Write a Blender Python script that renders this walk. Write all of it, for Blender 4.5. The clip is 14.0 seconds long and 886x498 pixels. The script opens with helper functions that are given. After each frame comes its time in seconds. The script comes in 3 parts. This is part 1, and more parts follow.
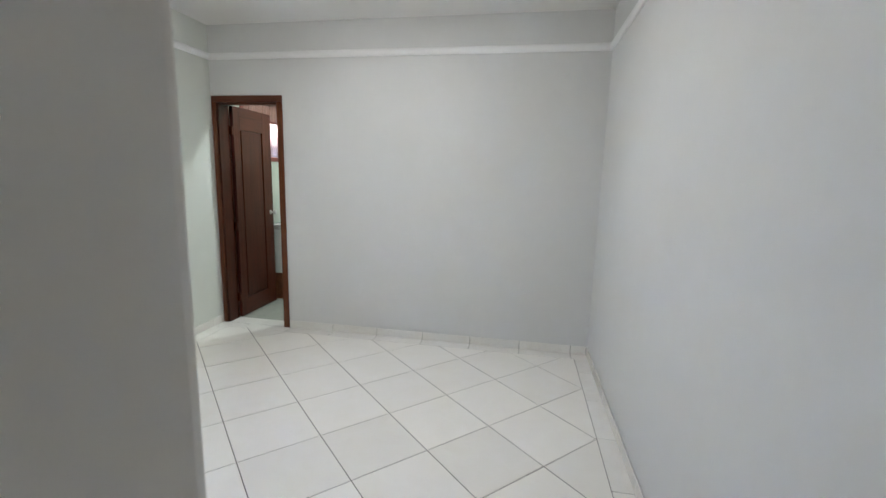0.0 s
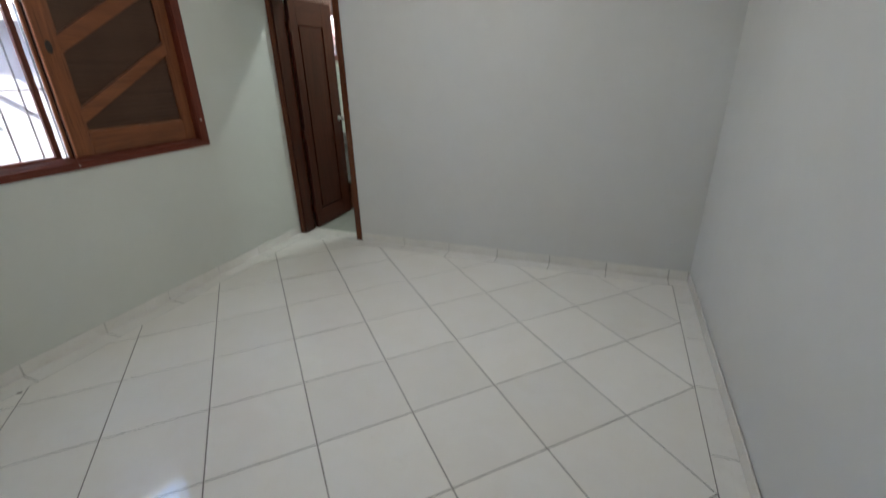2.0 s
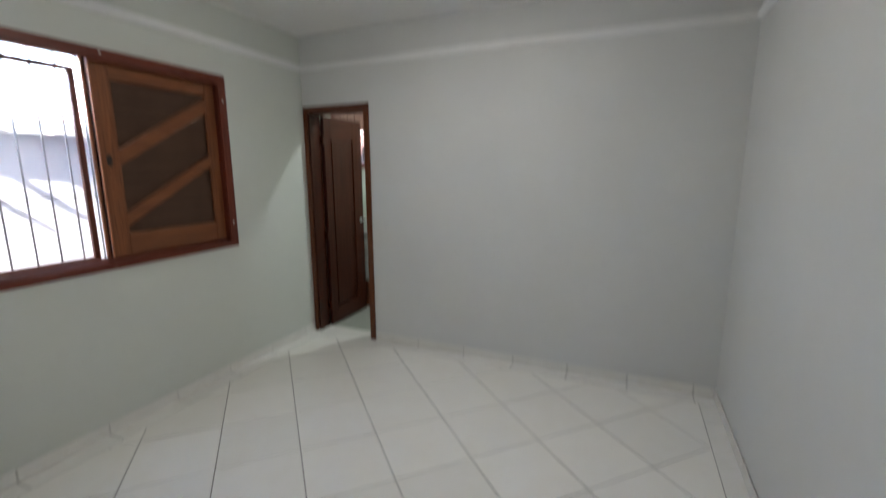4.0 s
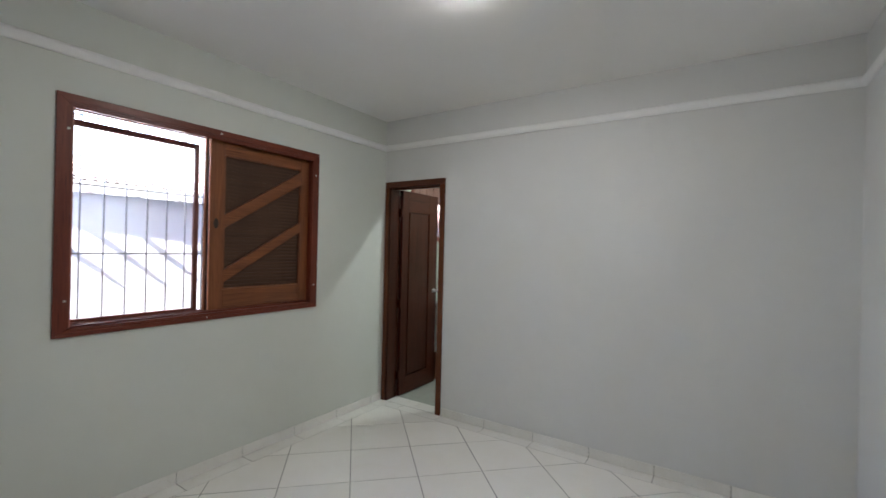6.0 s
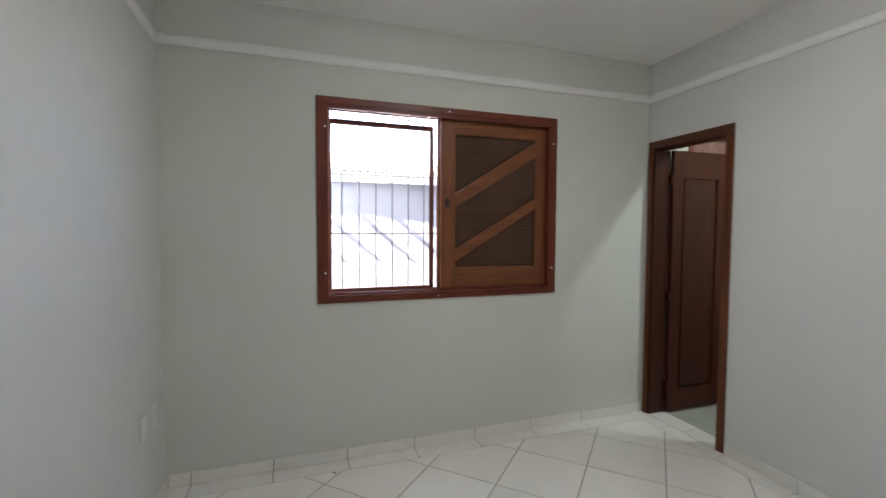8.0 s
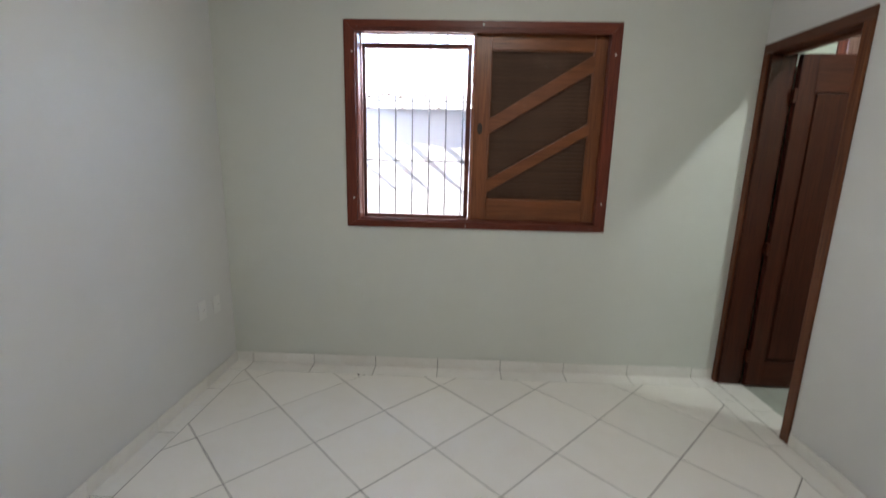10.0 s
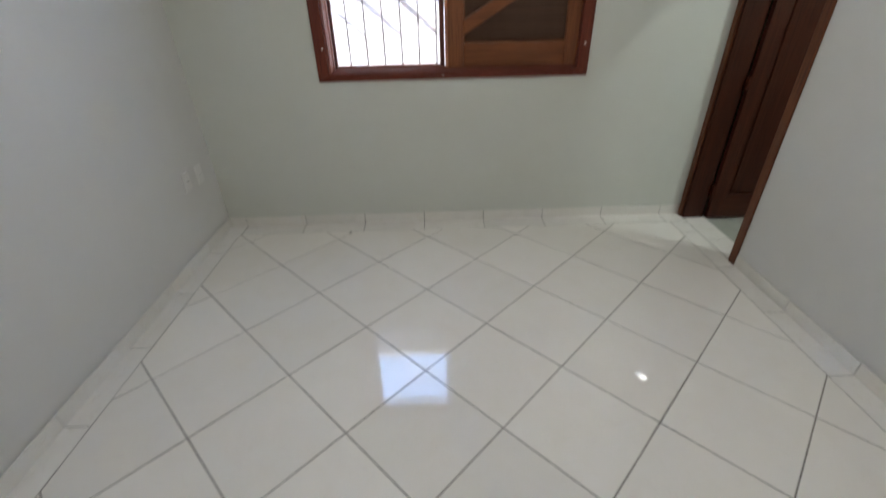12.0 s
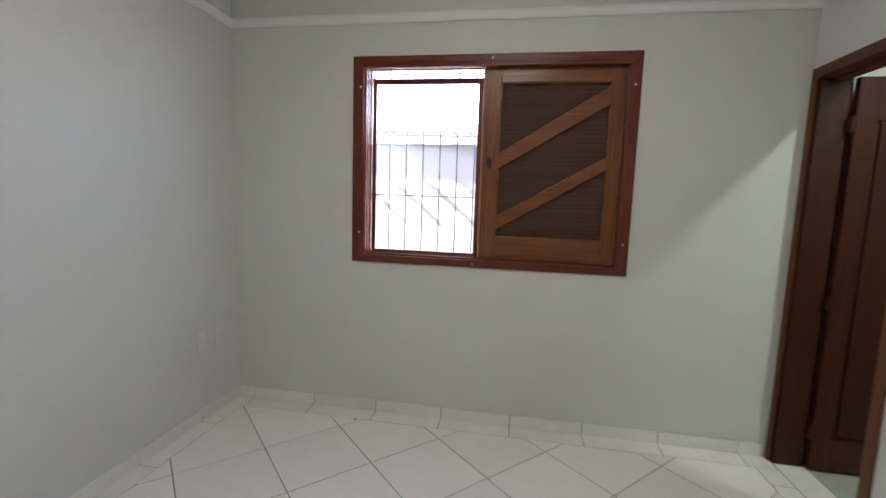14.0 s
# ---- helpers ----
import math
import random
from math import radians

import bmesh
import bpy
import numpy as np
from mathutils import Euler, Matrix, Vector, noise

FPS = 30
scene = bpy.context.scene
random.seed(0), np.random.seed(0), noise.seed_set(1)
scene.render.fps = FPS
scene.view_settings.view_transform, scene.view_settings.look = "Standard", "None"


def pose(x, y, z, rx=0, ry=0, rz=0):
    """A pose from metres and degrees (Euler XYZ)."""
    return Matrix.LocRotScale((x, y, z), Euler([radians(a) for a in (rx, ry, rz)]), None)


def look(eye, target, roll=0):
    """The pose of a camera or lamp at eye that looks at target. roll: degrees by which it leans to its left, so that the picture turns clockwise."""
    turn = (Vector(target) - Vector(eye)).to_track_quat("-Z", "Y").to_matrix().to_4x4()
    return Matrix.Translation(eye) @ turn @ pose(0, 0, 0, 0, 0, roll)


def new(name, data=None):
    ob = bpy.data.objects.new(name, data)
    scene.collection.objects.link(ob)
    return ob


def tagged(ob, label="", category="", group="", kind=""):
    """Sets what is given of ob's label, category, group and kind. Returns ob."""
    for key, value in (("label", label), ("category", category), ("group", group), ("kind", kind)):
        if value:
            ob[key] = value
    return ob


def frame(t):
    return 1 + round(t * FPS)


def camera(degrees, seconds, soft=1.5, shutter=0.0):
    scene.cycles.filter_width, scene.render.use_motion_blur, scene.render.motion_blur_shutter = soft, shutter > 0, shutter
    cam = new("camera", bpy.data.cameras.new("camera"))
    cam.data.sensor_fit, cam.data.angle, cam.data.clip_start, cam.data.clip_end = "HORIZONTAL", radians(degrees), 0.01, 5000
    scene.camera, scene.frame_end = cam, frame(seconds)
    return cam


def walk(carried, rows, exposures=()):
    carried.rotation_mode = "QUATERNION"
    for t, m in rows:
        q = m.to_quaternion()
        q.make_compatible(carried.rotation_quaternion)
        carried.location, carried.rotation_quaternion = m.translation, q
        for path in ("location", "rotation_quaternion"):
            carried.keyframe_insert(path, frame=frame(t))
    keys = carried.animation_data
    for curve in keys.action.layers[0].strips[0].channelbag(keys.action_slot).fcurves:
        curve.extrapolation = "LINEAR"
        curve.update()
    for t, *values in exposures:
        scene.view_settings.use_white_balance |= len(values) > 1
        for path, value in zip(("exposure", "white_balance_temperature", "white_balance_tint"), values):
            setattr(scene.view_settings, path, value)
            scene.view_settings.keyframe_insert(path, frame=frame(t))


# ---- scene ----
cam = camera(91.5, 14.0, soft=1.5, shutter=0.5)
PATH = [
    (0, (0.398, 0.486, 1.507), (0.051, 2.428, 1.177), 1.5),
    (0.5, (0.345, 0.68, 1.506), (-0.062, 2.61, 1.174), 0.5),
    (1, (0.338, 0.827, 1.526), (-0.227, 2.713, 1.174), -1.0),
    (1.5, (0.371, 0.87, 1.508), (-0.291, 2.7, 1.048), -1.4),
    (2, (0.385, 0.875, 1.513), (-0.296, 2.591, 0.746), -1.5),
    (2.5, (0.383, 0.869, 1.514), (-0.271, 2.431, 0.449), -1.3),
    (3, (0.378, 0.864, 1.52), (-0.258, 2.361, 0.355), -1.2),
    (3.5, (0.37, 0.879, 1.56), (-0.31, 2.46, 0.54), -1.2),
    (4, (0.354, 0.86, 1.624), (-0.417, 2.669, 1.259), -0.2),
    (4.2, (0.409, 0.825, 1.581), (-0.4, 2.647, 1.416), -0.5),
    (6.3, (0.397, 0.96, 1.525), (-0.817, 2.549, 1.529), 1.7),
    (6.5, (0.357, 1.005, 1.507), (-0.956, 2.513, 1.493), 1.5),
    (7, (0.276, 1.167, 1.516), (-1.298, 2.4, 1.461), 0.9),
    (7.5, (0.261, 1.33, 1.506), (-1.476, 2.318, 1.439), -0.7),
    (7.7, (0.27, 1.406, 1.497), (-1.54, 2.253, 1.421), -0.5),
    (9.8, (0.319, 2.361, 1.56), (-1.652, 2.319, 1.218), 2.8),
    (10, (0.365, 2.4, 1.483), (-1.592, 2.337, 1.074), 1.3),
    (10.5, (0.415, 2.409, 1.475), (-1.441, 2.351, 0.73), -0.9),
    (11, (0.44, 2.399, 1.476), (-1.268, 2.359, 0.437), -1.1),
    (11.5, (0.448, 2.393, 1.488), (-1.173, 2.384, 0.317), -1.4),
    (12, (0.431, 2.398, 1.525), (-1.28, 2.412, 0.49), -1.5),
    (12.5, (0.411, 2.424, 1.532), (-1.527, 2.497, 1.042), -1.3),
    (13, (0.398, 2.504, 1.487), (-1.592, 2.547, 1.291), 0.8),
    (13.5, (0.332, 2.608, 1.469), (-1.65, 2.495, 1.229), 2.8),
    (14, (0.176, 2.711, 1.447), (-1.784, 2.385, 1.218), 1.9),
]
walk(cam, [(t, look(eye, target, roll)) for t, eye, target, roll in PATH],
     [(0.0, 5.80, 6130, 11.6), (0.5, 5.58, 6100, 11.1), (1.0, 5.24, 6270, 11.0), (1.5, 5.11, 6300, 10.0), (3.0, 5.16, 6150, 10.4),
      (3.5, 5.15, 6160, 10.4), (4.0, 5.12, 6260, 11.2), (6.5, 5.26, 6200, 12.3), (7.5, 5.26, 6290, 12.2), (10.0, 5.26, 6450, 12.0),
      (11.5, 5.25, 6330, 10.9), (12.5, 5.22, 6530, 12.6), (14.0, 5.27, 6510, 12.2)])

# ---------------- daylight ----------------
SUN_WAY = Vector((-0.12, 1.18, -1.0)).normalized()
world = bpy.data.worlds.new("sky")
scene.world = world
world.use_nodes = True
wn = world.node_tree.nodes
sky = wn.new("ShaderNodeTexSky")
sky.sky_type = "NISHITA"
sky.sun_disc = False
sky.sun_elevation = math.asin(-SUN_WAY.z)
sky.sun_rotation = math.atan2(-SUN_WAY.x, -SUN_WAY.y)
world.node_tree.links.new(sky.outputs[0], wn["Background"].inputs[0])
wn["Background"].inputs[1].default_value = 0.105
sun = new("sun", bpy.data.lights.new("sun", "SUN"))
sun.data.energy, sun.data.angle, sun.data.color = 2.1, radians(0.5), (1.0, 0.96, 0.9)
sun.matrix_world = look((0, 0, 20), Vector((0, 0, 20)) + SUN_WAY)
LAMP_GLOW = 11.0
BATH_GLOW = 11.0

# ---------------- plan ----------------
XW, XE, YS, YN, ZC = -2.52, 1.03, 0.81, 4.24, 2.815     # the room's faces
XC, YB = 0.137, -1.6                                      # passage: its west face, its end
YD = 4.39                                                # bathroom side of the north wall
XO = -2.70                                               # outer face of the west wall
BXE, BYN = -0.9, 6.1                                     # bathroom


# ---------------- materials ----------------
def material(name):
    m = bpy.data.materials.new(name)
    m.use_nodes = True
    n = m.node_tree.nodes
    return m, n, m.node_tree.links.new, n["Principled BSDF"]


def mix(n, link, fac, a, b, mode="MIX"):
    x = n.new("ShaderNodeMix")
    x.data_type, x.blend_type = "RGBA", mode
    for socket, v in ((x.inputs[0], fac), (x.inputs[6], a), (x.inputs[7], b)):
        if isinstance(v, bpy.types.NodeSocket):
            link(v, socket)
        elif isinstance(v, (int, float)):
            socket.default_value = v
        else:
            socket.default_value = (*v, 1)
    return x.outputs[2]


def noise_at(n, link, scale, detail=3.0, rough=0.5, stretch=(1, 1, 1), warp=0.0):
    tc, mp, t = n.new("ShaderNodeTexCoord"), n.new("ShaderNodeMapping"), n.new("ShaderNodeTexNoise")
    mp.inputs["Scale"].default_value = stretch
    link(tc.outputs["Object"], mp.inputs[0])
    link(mp.outputs[0], t.inputs["Vector"])
    t.inputs["Scale"].default_value, t.inputs["Detail"].default_value = scale, detail
    t.inputs["Roughness"].default_value, t.inputs["Distortion"].default_value = rough, warp
    return t.outputs[0]


def ramp(n, link, value, lo, hi):
    r = n.new("ShaderNodeMapRange")
    r.inputs[1].default_value, r.inputs[2].default_value = lo, hi
    link(value, r.inputs[0])
    return r.outputs[0]


def bump(n, link, bsdf, height, strength, distance):
    b = n.new("ShaderNodeBump")
    b.inputs["Strength"].default_value, b.inputs["Distance"].default_value = strength, distance
    link(height, b.inputs["Height"])
    link(b.outputs[0], bsdf.inputs["Normal"])


def paint(name, colour, stain, rough=0.55, relief=0.0005):
    """Rolled wall paint: faint patches, and the stipple of the roller."""
    m, n, link, p = material(name)
    patch = ramp(n, link, noise_at(n, link, 1.3, 4, 0.6), 0.35, 0.75)
    fine = ramp(n, link, noise_at(n, link, 14, 3, 0.6), 0.4, 0.8)
    c = mix(n, link, patch, colour, stain)
    half = n.new("ShaderNodeMath")
    half.operation = "MULTIPLY"
    half.inputs[1].default_value = 0.35
    link(fine, half.inputs[0])
    link(mix(n, link, half.outputs[0], c, stain), p.inputs["Base Color"])
    p.inputs["Roughness"].default_value = rough
    p.inputs["Specular IOR Level"].default_value = 0.35
    bump(n, link, p, noise_at(n, link, 160, 3, 0.7), 0.35, relief)
    return m


def wood(name, dark, light, along, rough=0.45, coat=0.2, gloss=0.32, spec=0.3):
    """Varnished hardwood whose grain runs along x, y or z."""
    m, n, link, p = material(name)
    s = [26.0, 26.0, 26.0]
    s["xyz".index(along)] = 1.6
    grain = ramp(n, link, noise_at(n, link, 1.0, 6, 0.65, s, 0.6), 0.3, 0.72)
    fine = [150.0, 150.0, 150.0]
    fine["xyz".index(along)] = 5.0
    pore = noise_at(n, link, 1.0, 3, 0.6, fine)
    patch = ramp(n, link, noise_at(n, link, 2.2, 2, 0.5), 0.3, 0.8)
    c = mix(n, link, grain, dark, light)
    c = mix(n, link, ramp(n, link, pore, 0.52, 0.72), c, tuple(v * 0.6 for v in dark))
    c2 = mix(n, link, patch, c, mix(n, link, 0.35, c, dark))
    info, hsv = n.new("ShaderNodeObjectInfo"), n.new("ShaderNodeHueSaturation")
    r = n.new("ShaderNodeMapRange")
    r.inputs[3].default_value, r.inputs[4].default_value = 0.92, 1.08
    link(info.outputs["Random"], r.inputs[0])
    link(r.outputs[0], hsv.inputs["Value"])
    link(c2, hsv.inputs["Color"])
    link(hsv.outputs[0], p.inputs["Base Color"])
    p.inputs["Roughness"].default_value = rough
    p.inputs["Coat Weight"].default_value, p.inputs["Coat Roughness"].default_value = coat, gloss
    p.inputs["Specular IOR Level"].default_value = spec
    bump(n, link, p, pore, 0.25, 0.0006)
    return m


def glazed(name, colour, stain, rough, veins=0.25):
    """Glazed floor tile: cream, with faint clouds, a waviness of the glaze and thin brown marks."""
    m, n, link, p = material(name)
    info = n.new("ShaderNodeObjectInfo")
    tc, add, t = n.new("ShaderNodeTexCoord"), n.new("ShaderNodeVectorMath"), n.new("ShaderNodeTexNoise")
    link(tc.outputs["Object"], add.inputs[0])
    sc = n.new("ShaderNodeVectorMath")
    sc.operation = "SCALE"
    sc.inputs[0].default_value = (37, 53, 11)
    link(info.outputs["Random"], sc.inputs["Scale"])
    link(sc.outputs[0], add.inputs[1])
    link(add.outputs[0], t.inputs["Vector"])
    t.inputs["Scale"].default_value, t.inputs["Detail"].default_value = 4.5, 5
    t.inputs["Distortion"].default_value = 1.2
    cloud = ramp(n, link, t.outputs[0], 0.35, 0.75)
    vein = n.new("ShaderNodeTexNoise")
    link(add.outputs[0], vein.inputs["Vector"])
    vein.inputs["Scale"].default_value, vein.inputs["Detail"].default_value = 7.0, 4
    vein.inputs["Distortion"].default_value = 2.2
    thin = n.new("ShaderNodeMath")
    thin.operation = "SUBTRACT"
    thin.inputs[1].default_value = 0.5
    link(vein.outputs[0], thin.inputs[0])
    absv = n.new("ShaderNodeMath")
    absv.operation = "ABSOLUTE"
    link(thin.outputs[0], absv.inputs[0])
    line = n.new("ShaderNodeMapRange")
    line.inputs[1].default_value, line.inputs[2].default_value = 0.0, 0.012
    line.inputs[3].default_value, line.inputs[4].default_value = veins, 0.0
    link(absv.outputs[0], line.inputs[0])
    c = mix(n, link, cloud, colour, stain)
    c = mix(n, link, line.outputs[0], c, tuple(v * f for v, f in zip(stain, (0.62, 0.55, 0.45))))
    val, r = n.new("ShaderNodeHueSaturation"), n.new("ShaderNodeMapRange")
    r.inputs[3].default_value, r.inputs[4].default_value = 0.95, 1.03
    link(info.outputs["Random"], r.inputs[0])
    link(r.outputs[0], val.inputs["Value"])
    link(c, val.inputs["Color"])
    link(val.outputs[0], p.inputs["Base Color"])
    smear = ramp(n, link, noise_at(n, link, 2.4, 4, 0.6), 0.3, 0.8)
    rr = n.new("ShaderNodeMapRange")
    rr.inputs[3].default_value, rr.inputs[4].default_value = rough * 0.6, rough * 1.6
    link(smear, rr.inputs[0])
    link(rr.outputs[0], p.inputs["Roughness"])
    p.inputs["IOR"].default_value = 1.65
    bump(n, link, p, noise_at(n, link, 7.0, 2, 0.5), 0.10, 0.004)
    return m


def plain(name, colour, rough=0.5, metal=0.0, vary=0.15, scale=20.0):
    m, n, link, p = material(name)
    c = mix(n, link, ramp(n, link, noise_at(n, link, scale, 4, 0.6), 0.3, 0.75), colour, tuple(v * (1 - vary) for v in colour))
    link(c, p.inputs["Base Color"])
    p.inputs["Roughness"].default_value, p.inputs["Metallic"].default_value = rough, metal
    return m


def lit(name, colour, strength):
    m, n, link, p = material(name)
    p.inputs["Base Color"].default_value = (*colour, 1)
    p.inputs["Emission Color"].default_value = (*colour, 1)
    p.inputs["Emission Strength"].default_value = strength
    return m


WALL = paint("wall_paint", (0.685, 0.688, 0.678), (0.65, 0.652, 0.64))
# Hall light is painted into this colour: warmer and paler than WALL.
PASSAGE_LIT = paint("passage_lit_paint", (0.78, 0.750, 0.705), (0.75, 0.720, 0.675))
WEST = paint("west_wall_paint", (0.665, 0.686, 0.640), (0.634, 0.652, 0.602))
CEIL = paint("ceiling_paint", (0.90, 0.893, 0.875), (0.875, 0.868, 0.85), 0.7)
MOULD = paint("moulding_paint", (0.86, 0.86, 0.855), (0.82, 0.82, 0.815), 0.5, 0.0006)
TILE = glazed("floor_tile_glaze", (0.885, 0.868, 0.825), (0.86, 0.838, 0.785), 0.062, 0.06)
BORDER = glazed("border_tile_glaze", (0.85, 0.84, 0.805), (0.80, 0.785, 0.74), 0.06, 0.22)
GROUT = plain("grout", (0.28, 0.265, 0.235), 0.9, 0, 0.82, 1.7)
CASING_H = wood("casing_wood_level", (0.095, 0.017, 0.009), (0.23, 0.050, 0.024), "y")
CASING_V = wood("casing_wood_upright", (0.095, 0.017, 0.009), (0.23, 0.050, 0.024), "z")
FRAME_V = wood("door_frame_wood_upright", (0.080, 0.022, 0.009), (0.185, 0.060, 0.024), "z", 0.5, 0.4, 0.10, 0.15)
FRAME_X = wood("door_frame_wood_cross", (0.075, 0.021, 0.010), (0.17, 0.054, 0.024), "x")
SHUT_H = wood("shutter_wood_level", (0.145, 0.043, 0.0145), (0.275, 0.094, 0.031), "y", 0.42, 0.3, 0.28)
SHUT_V = wood("shutter_wood_upright", (0.145, 0.043, 0.0145), (0.27, 0.092, 0.030), "z", 0.42, 0.3, 0.28)
# Bounced sun is painted in: far paler than the shutter's own wood.
LIT_EDGE = wood("sunlit_edge_wood", (0.42, 0.15, 0.065), (0.58, 0.25, 0.12), "z")
LIPPING = wood("door_edge_wood", (0.030, 0.0042, 0.0020), (0.055, 0.0085, 0.0035), "z", 0.4, 0.5, 0.10, 0.2)
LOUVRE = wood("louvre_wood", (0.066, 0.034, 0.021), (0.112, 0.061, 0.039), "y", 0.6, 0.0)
DOOR_V = wood("door_wood_upright", (0.036, 0.0068, 0.0026), (0.076, 0.0180, 0.0068), "z", 0.5, 0.35, 0.10, 0.15)
DOOR_H = wood("door_wood_level", (0.036, 0.0068, 0.0026), (0.074, 0.0176, 0.0066), "y", 0.5, 0.35, 0.10, 0.15)
# Window light glinting on the tracks is put into these two paler woods.
LIT_TRACK = wood("lit_track_wood", (0.30, 0.090, 0.055), (0.52, 0.20, 0.13), "z", 0.35, 0.9, 0.12, 0.4)
LIT_TRACK_H = wood("lit_head_track_wood", (0.22, 0.075, 0.055), (0.40, 0.16, 0.12), "y", 0.4, 0.4, 0.2, 0.4)
LINING = wood("lining_wood", (0.12, 0.022, 0.012), (0.27, 0.062, 0.034), "y", 0.65, 0.0)
JAMB = wood("jamb_wood", (0.035, 0.0068, 0.0026), (0.074, 0.0170, 0.0062), "z", 0.5, 0.38, 0.09, 0.15)
SASH = wood("sash_wood", (0.085, 0.022, 0.013), (0.17, 0.050, 0.028), "z")
STEEL = plain("grille_paint", (0.20, 0.195, 0.20), 0.45, 0.0)
CHROME = plain("chrome", (0.52, 0.51, 0.50), 0.28, 1.0, 0.05)
BRASS = plain("screw_steel", (0.80, 0.78, 0.72), 0.3, 0.6, 0.05)
PLASTIC = plain("socket_plastic", (0.74, 0.74, 0.725), 0.35, 0, 0.03)
DARK = plain("dark_recess", (0.03, 0.018, 0.012), 0.6)
BATHTILE = plain("bath_wall_tile", (0.50, 0.54, 0.47), 0.2, 0, 0.06, 6.0)
BATHFLOOR = plain("bath_floor_tile", (0.42, 0.44, 0.39), 0.25, 0, 0.12, 9.0)
STONE = plain("counter_stone", (0.55, 0.55, 0.53), 0.2, 0, 0.35, 60.0)
LACQUER = plain("white_lacquer", (0.78, 0.79, 0.76), 0.3, 0, 0.04)
RENDERED = plain("outer_render", (0.68, 0.66, 0.695), 0.85, 0, 0.10, 3.0)
CONCRETE = plain("yard_concrete", (0.36, 0.35, 0.34), 0.9, 0, 0.3, 2.5)
PALECLAY = plain("weathered_roof_tile", (0.66, 0.55, 0.51), 0.85, 0, 0.25, 8.0)
SLATTED = wood("pinkish_slat_wood", (0.20, 0.11, 0.085), (0.34, 0.20, 0.16), "z", 0.6, 0.0)
BULB = lit("lamp_glass_lit", (1.0, 0.965, 0.88), LAMP_GLOW)
BATHBULB = lit("bath_lamp_glass_lit", (0.93, 1.0, 0.95), BATH_GLOW)
GLASS, _n, _l, _p = material("window_glass")
_p.inputs["Base Color"].default_value = (1, 1, 1, 1)
_p.inputs["Roughness"].default_value, _p.inputs["Transmission Weight"].default_value, _p.inputs["IOR"].default_value = 0.0, 1.0, 1.45


FROSTED, _n, _l, _p = material("frosted_glass")
_p.inputs["Base Color"].default_value = (0.20, 0.13, 0.115, 1)
_p.inputs["Roughness"].default_value, _p.inputs["Transmission Weight"].default_value, _p.inputs["IOR"].default_value = 0.12, 1.0, 1.45


# ---------------- building ----------------
def box(bm, x0, x1, y0, y1, z0, z1, bevel=0.0):
    b = bmesh.new() if bevel else bm
    v = [b.verts.new((x, y, z)) for z in (z0, z1) for y in (y0, y1) for x in (x0, x1)]
    for f in ((0, 2, 3, 1), (4, 5, 7, 6), (0, 1, 5, 4), (2, 6, 7, 3), (0, 4, 6, 2), (1, 3, 7, 5)):
        b.faces.new([v[i] for i in f])
    if bevel:
        bmesh.ops.bevel(b, geom=b.edges[:], offset=bevel, segments=2, affect="EDGES", profile=0.6)
        me = bpy.data.meshes.new("piece")
        b.to_mesh(me)
        b.free()
        bm.from_mesh(me)
        bpy.data.meshes.remove(me)
    return bm


def boxes(*rows, bevel=0.0):
    bm = bmesh.new()
    for r in rows:
        box(bm, *r, bevel=bevel)
    return bm


def prism(pts, axis, lo, hi, bevel=0.0):
    """A polygon of the two other axes, drawn out along one axis."""
    bm = bmesh.new()
    i = "xyz".index(axis)

    def at(p, d):
        c = list(p)
        c.insert(i, d)
        return c
    a, b = [bm.verts.new(at(p, lo)) for p in pts], [bm.verts.new(at(p, hi)) for p in pts]
    bm.faces.new(a), bm.faces.new(b[::-1])
    for k in range(len(pts)):
        bm.faces.new((a[k], b[k], b[(k + 1) % len(pts)], a[(k + 1) % len(pts)]))
    bmesh.ops.recalc_face_normals(bm, faces=bm.faces[:])
    if bevel:
        bmesh.ops.bevel(bm, geom=bm.edges[:], offset=bevel, segments=2, affect="EDGES", profile=0.6)
    return bm


def lathe(rings, centre, axis="z", steps=24):
    """Turned shape: rings of (radius, height) about an axis through centre."""
    bm = bmesh.new()
    turn = {"z": Matrix(), "x": Matrix.Rotation(radians(90), 4, "Y"), "y": Matrix.Rotation(radians(-90), 4, "X")}[axis]
    loops = []
    for r, h in rings:
        loops.append([bm.verts.new(Vector(centre) + turn @ Vector((r * math.cos(a), r * math.sin(a), h)))
                      for a in [2 * math.pi * k / steps for k in range(steps)]])
    for a, b in zip(loops, loops[1:]):
        for k in range(steps):
            bm.faces.new((a[k], a[(k + 1) % steps], b[(k + 1) % steps], b[k]))
    bm.faces.new(loops[0][::-1]), bm.faces.new(loops[-1])
    for f in bm.faces:
        f.smooth = True
    return bm


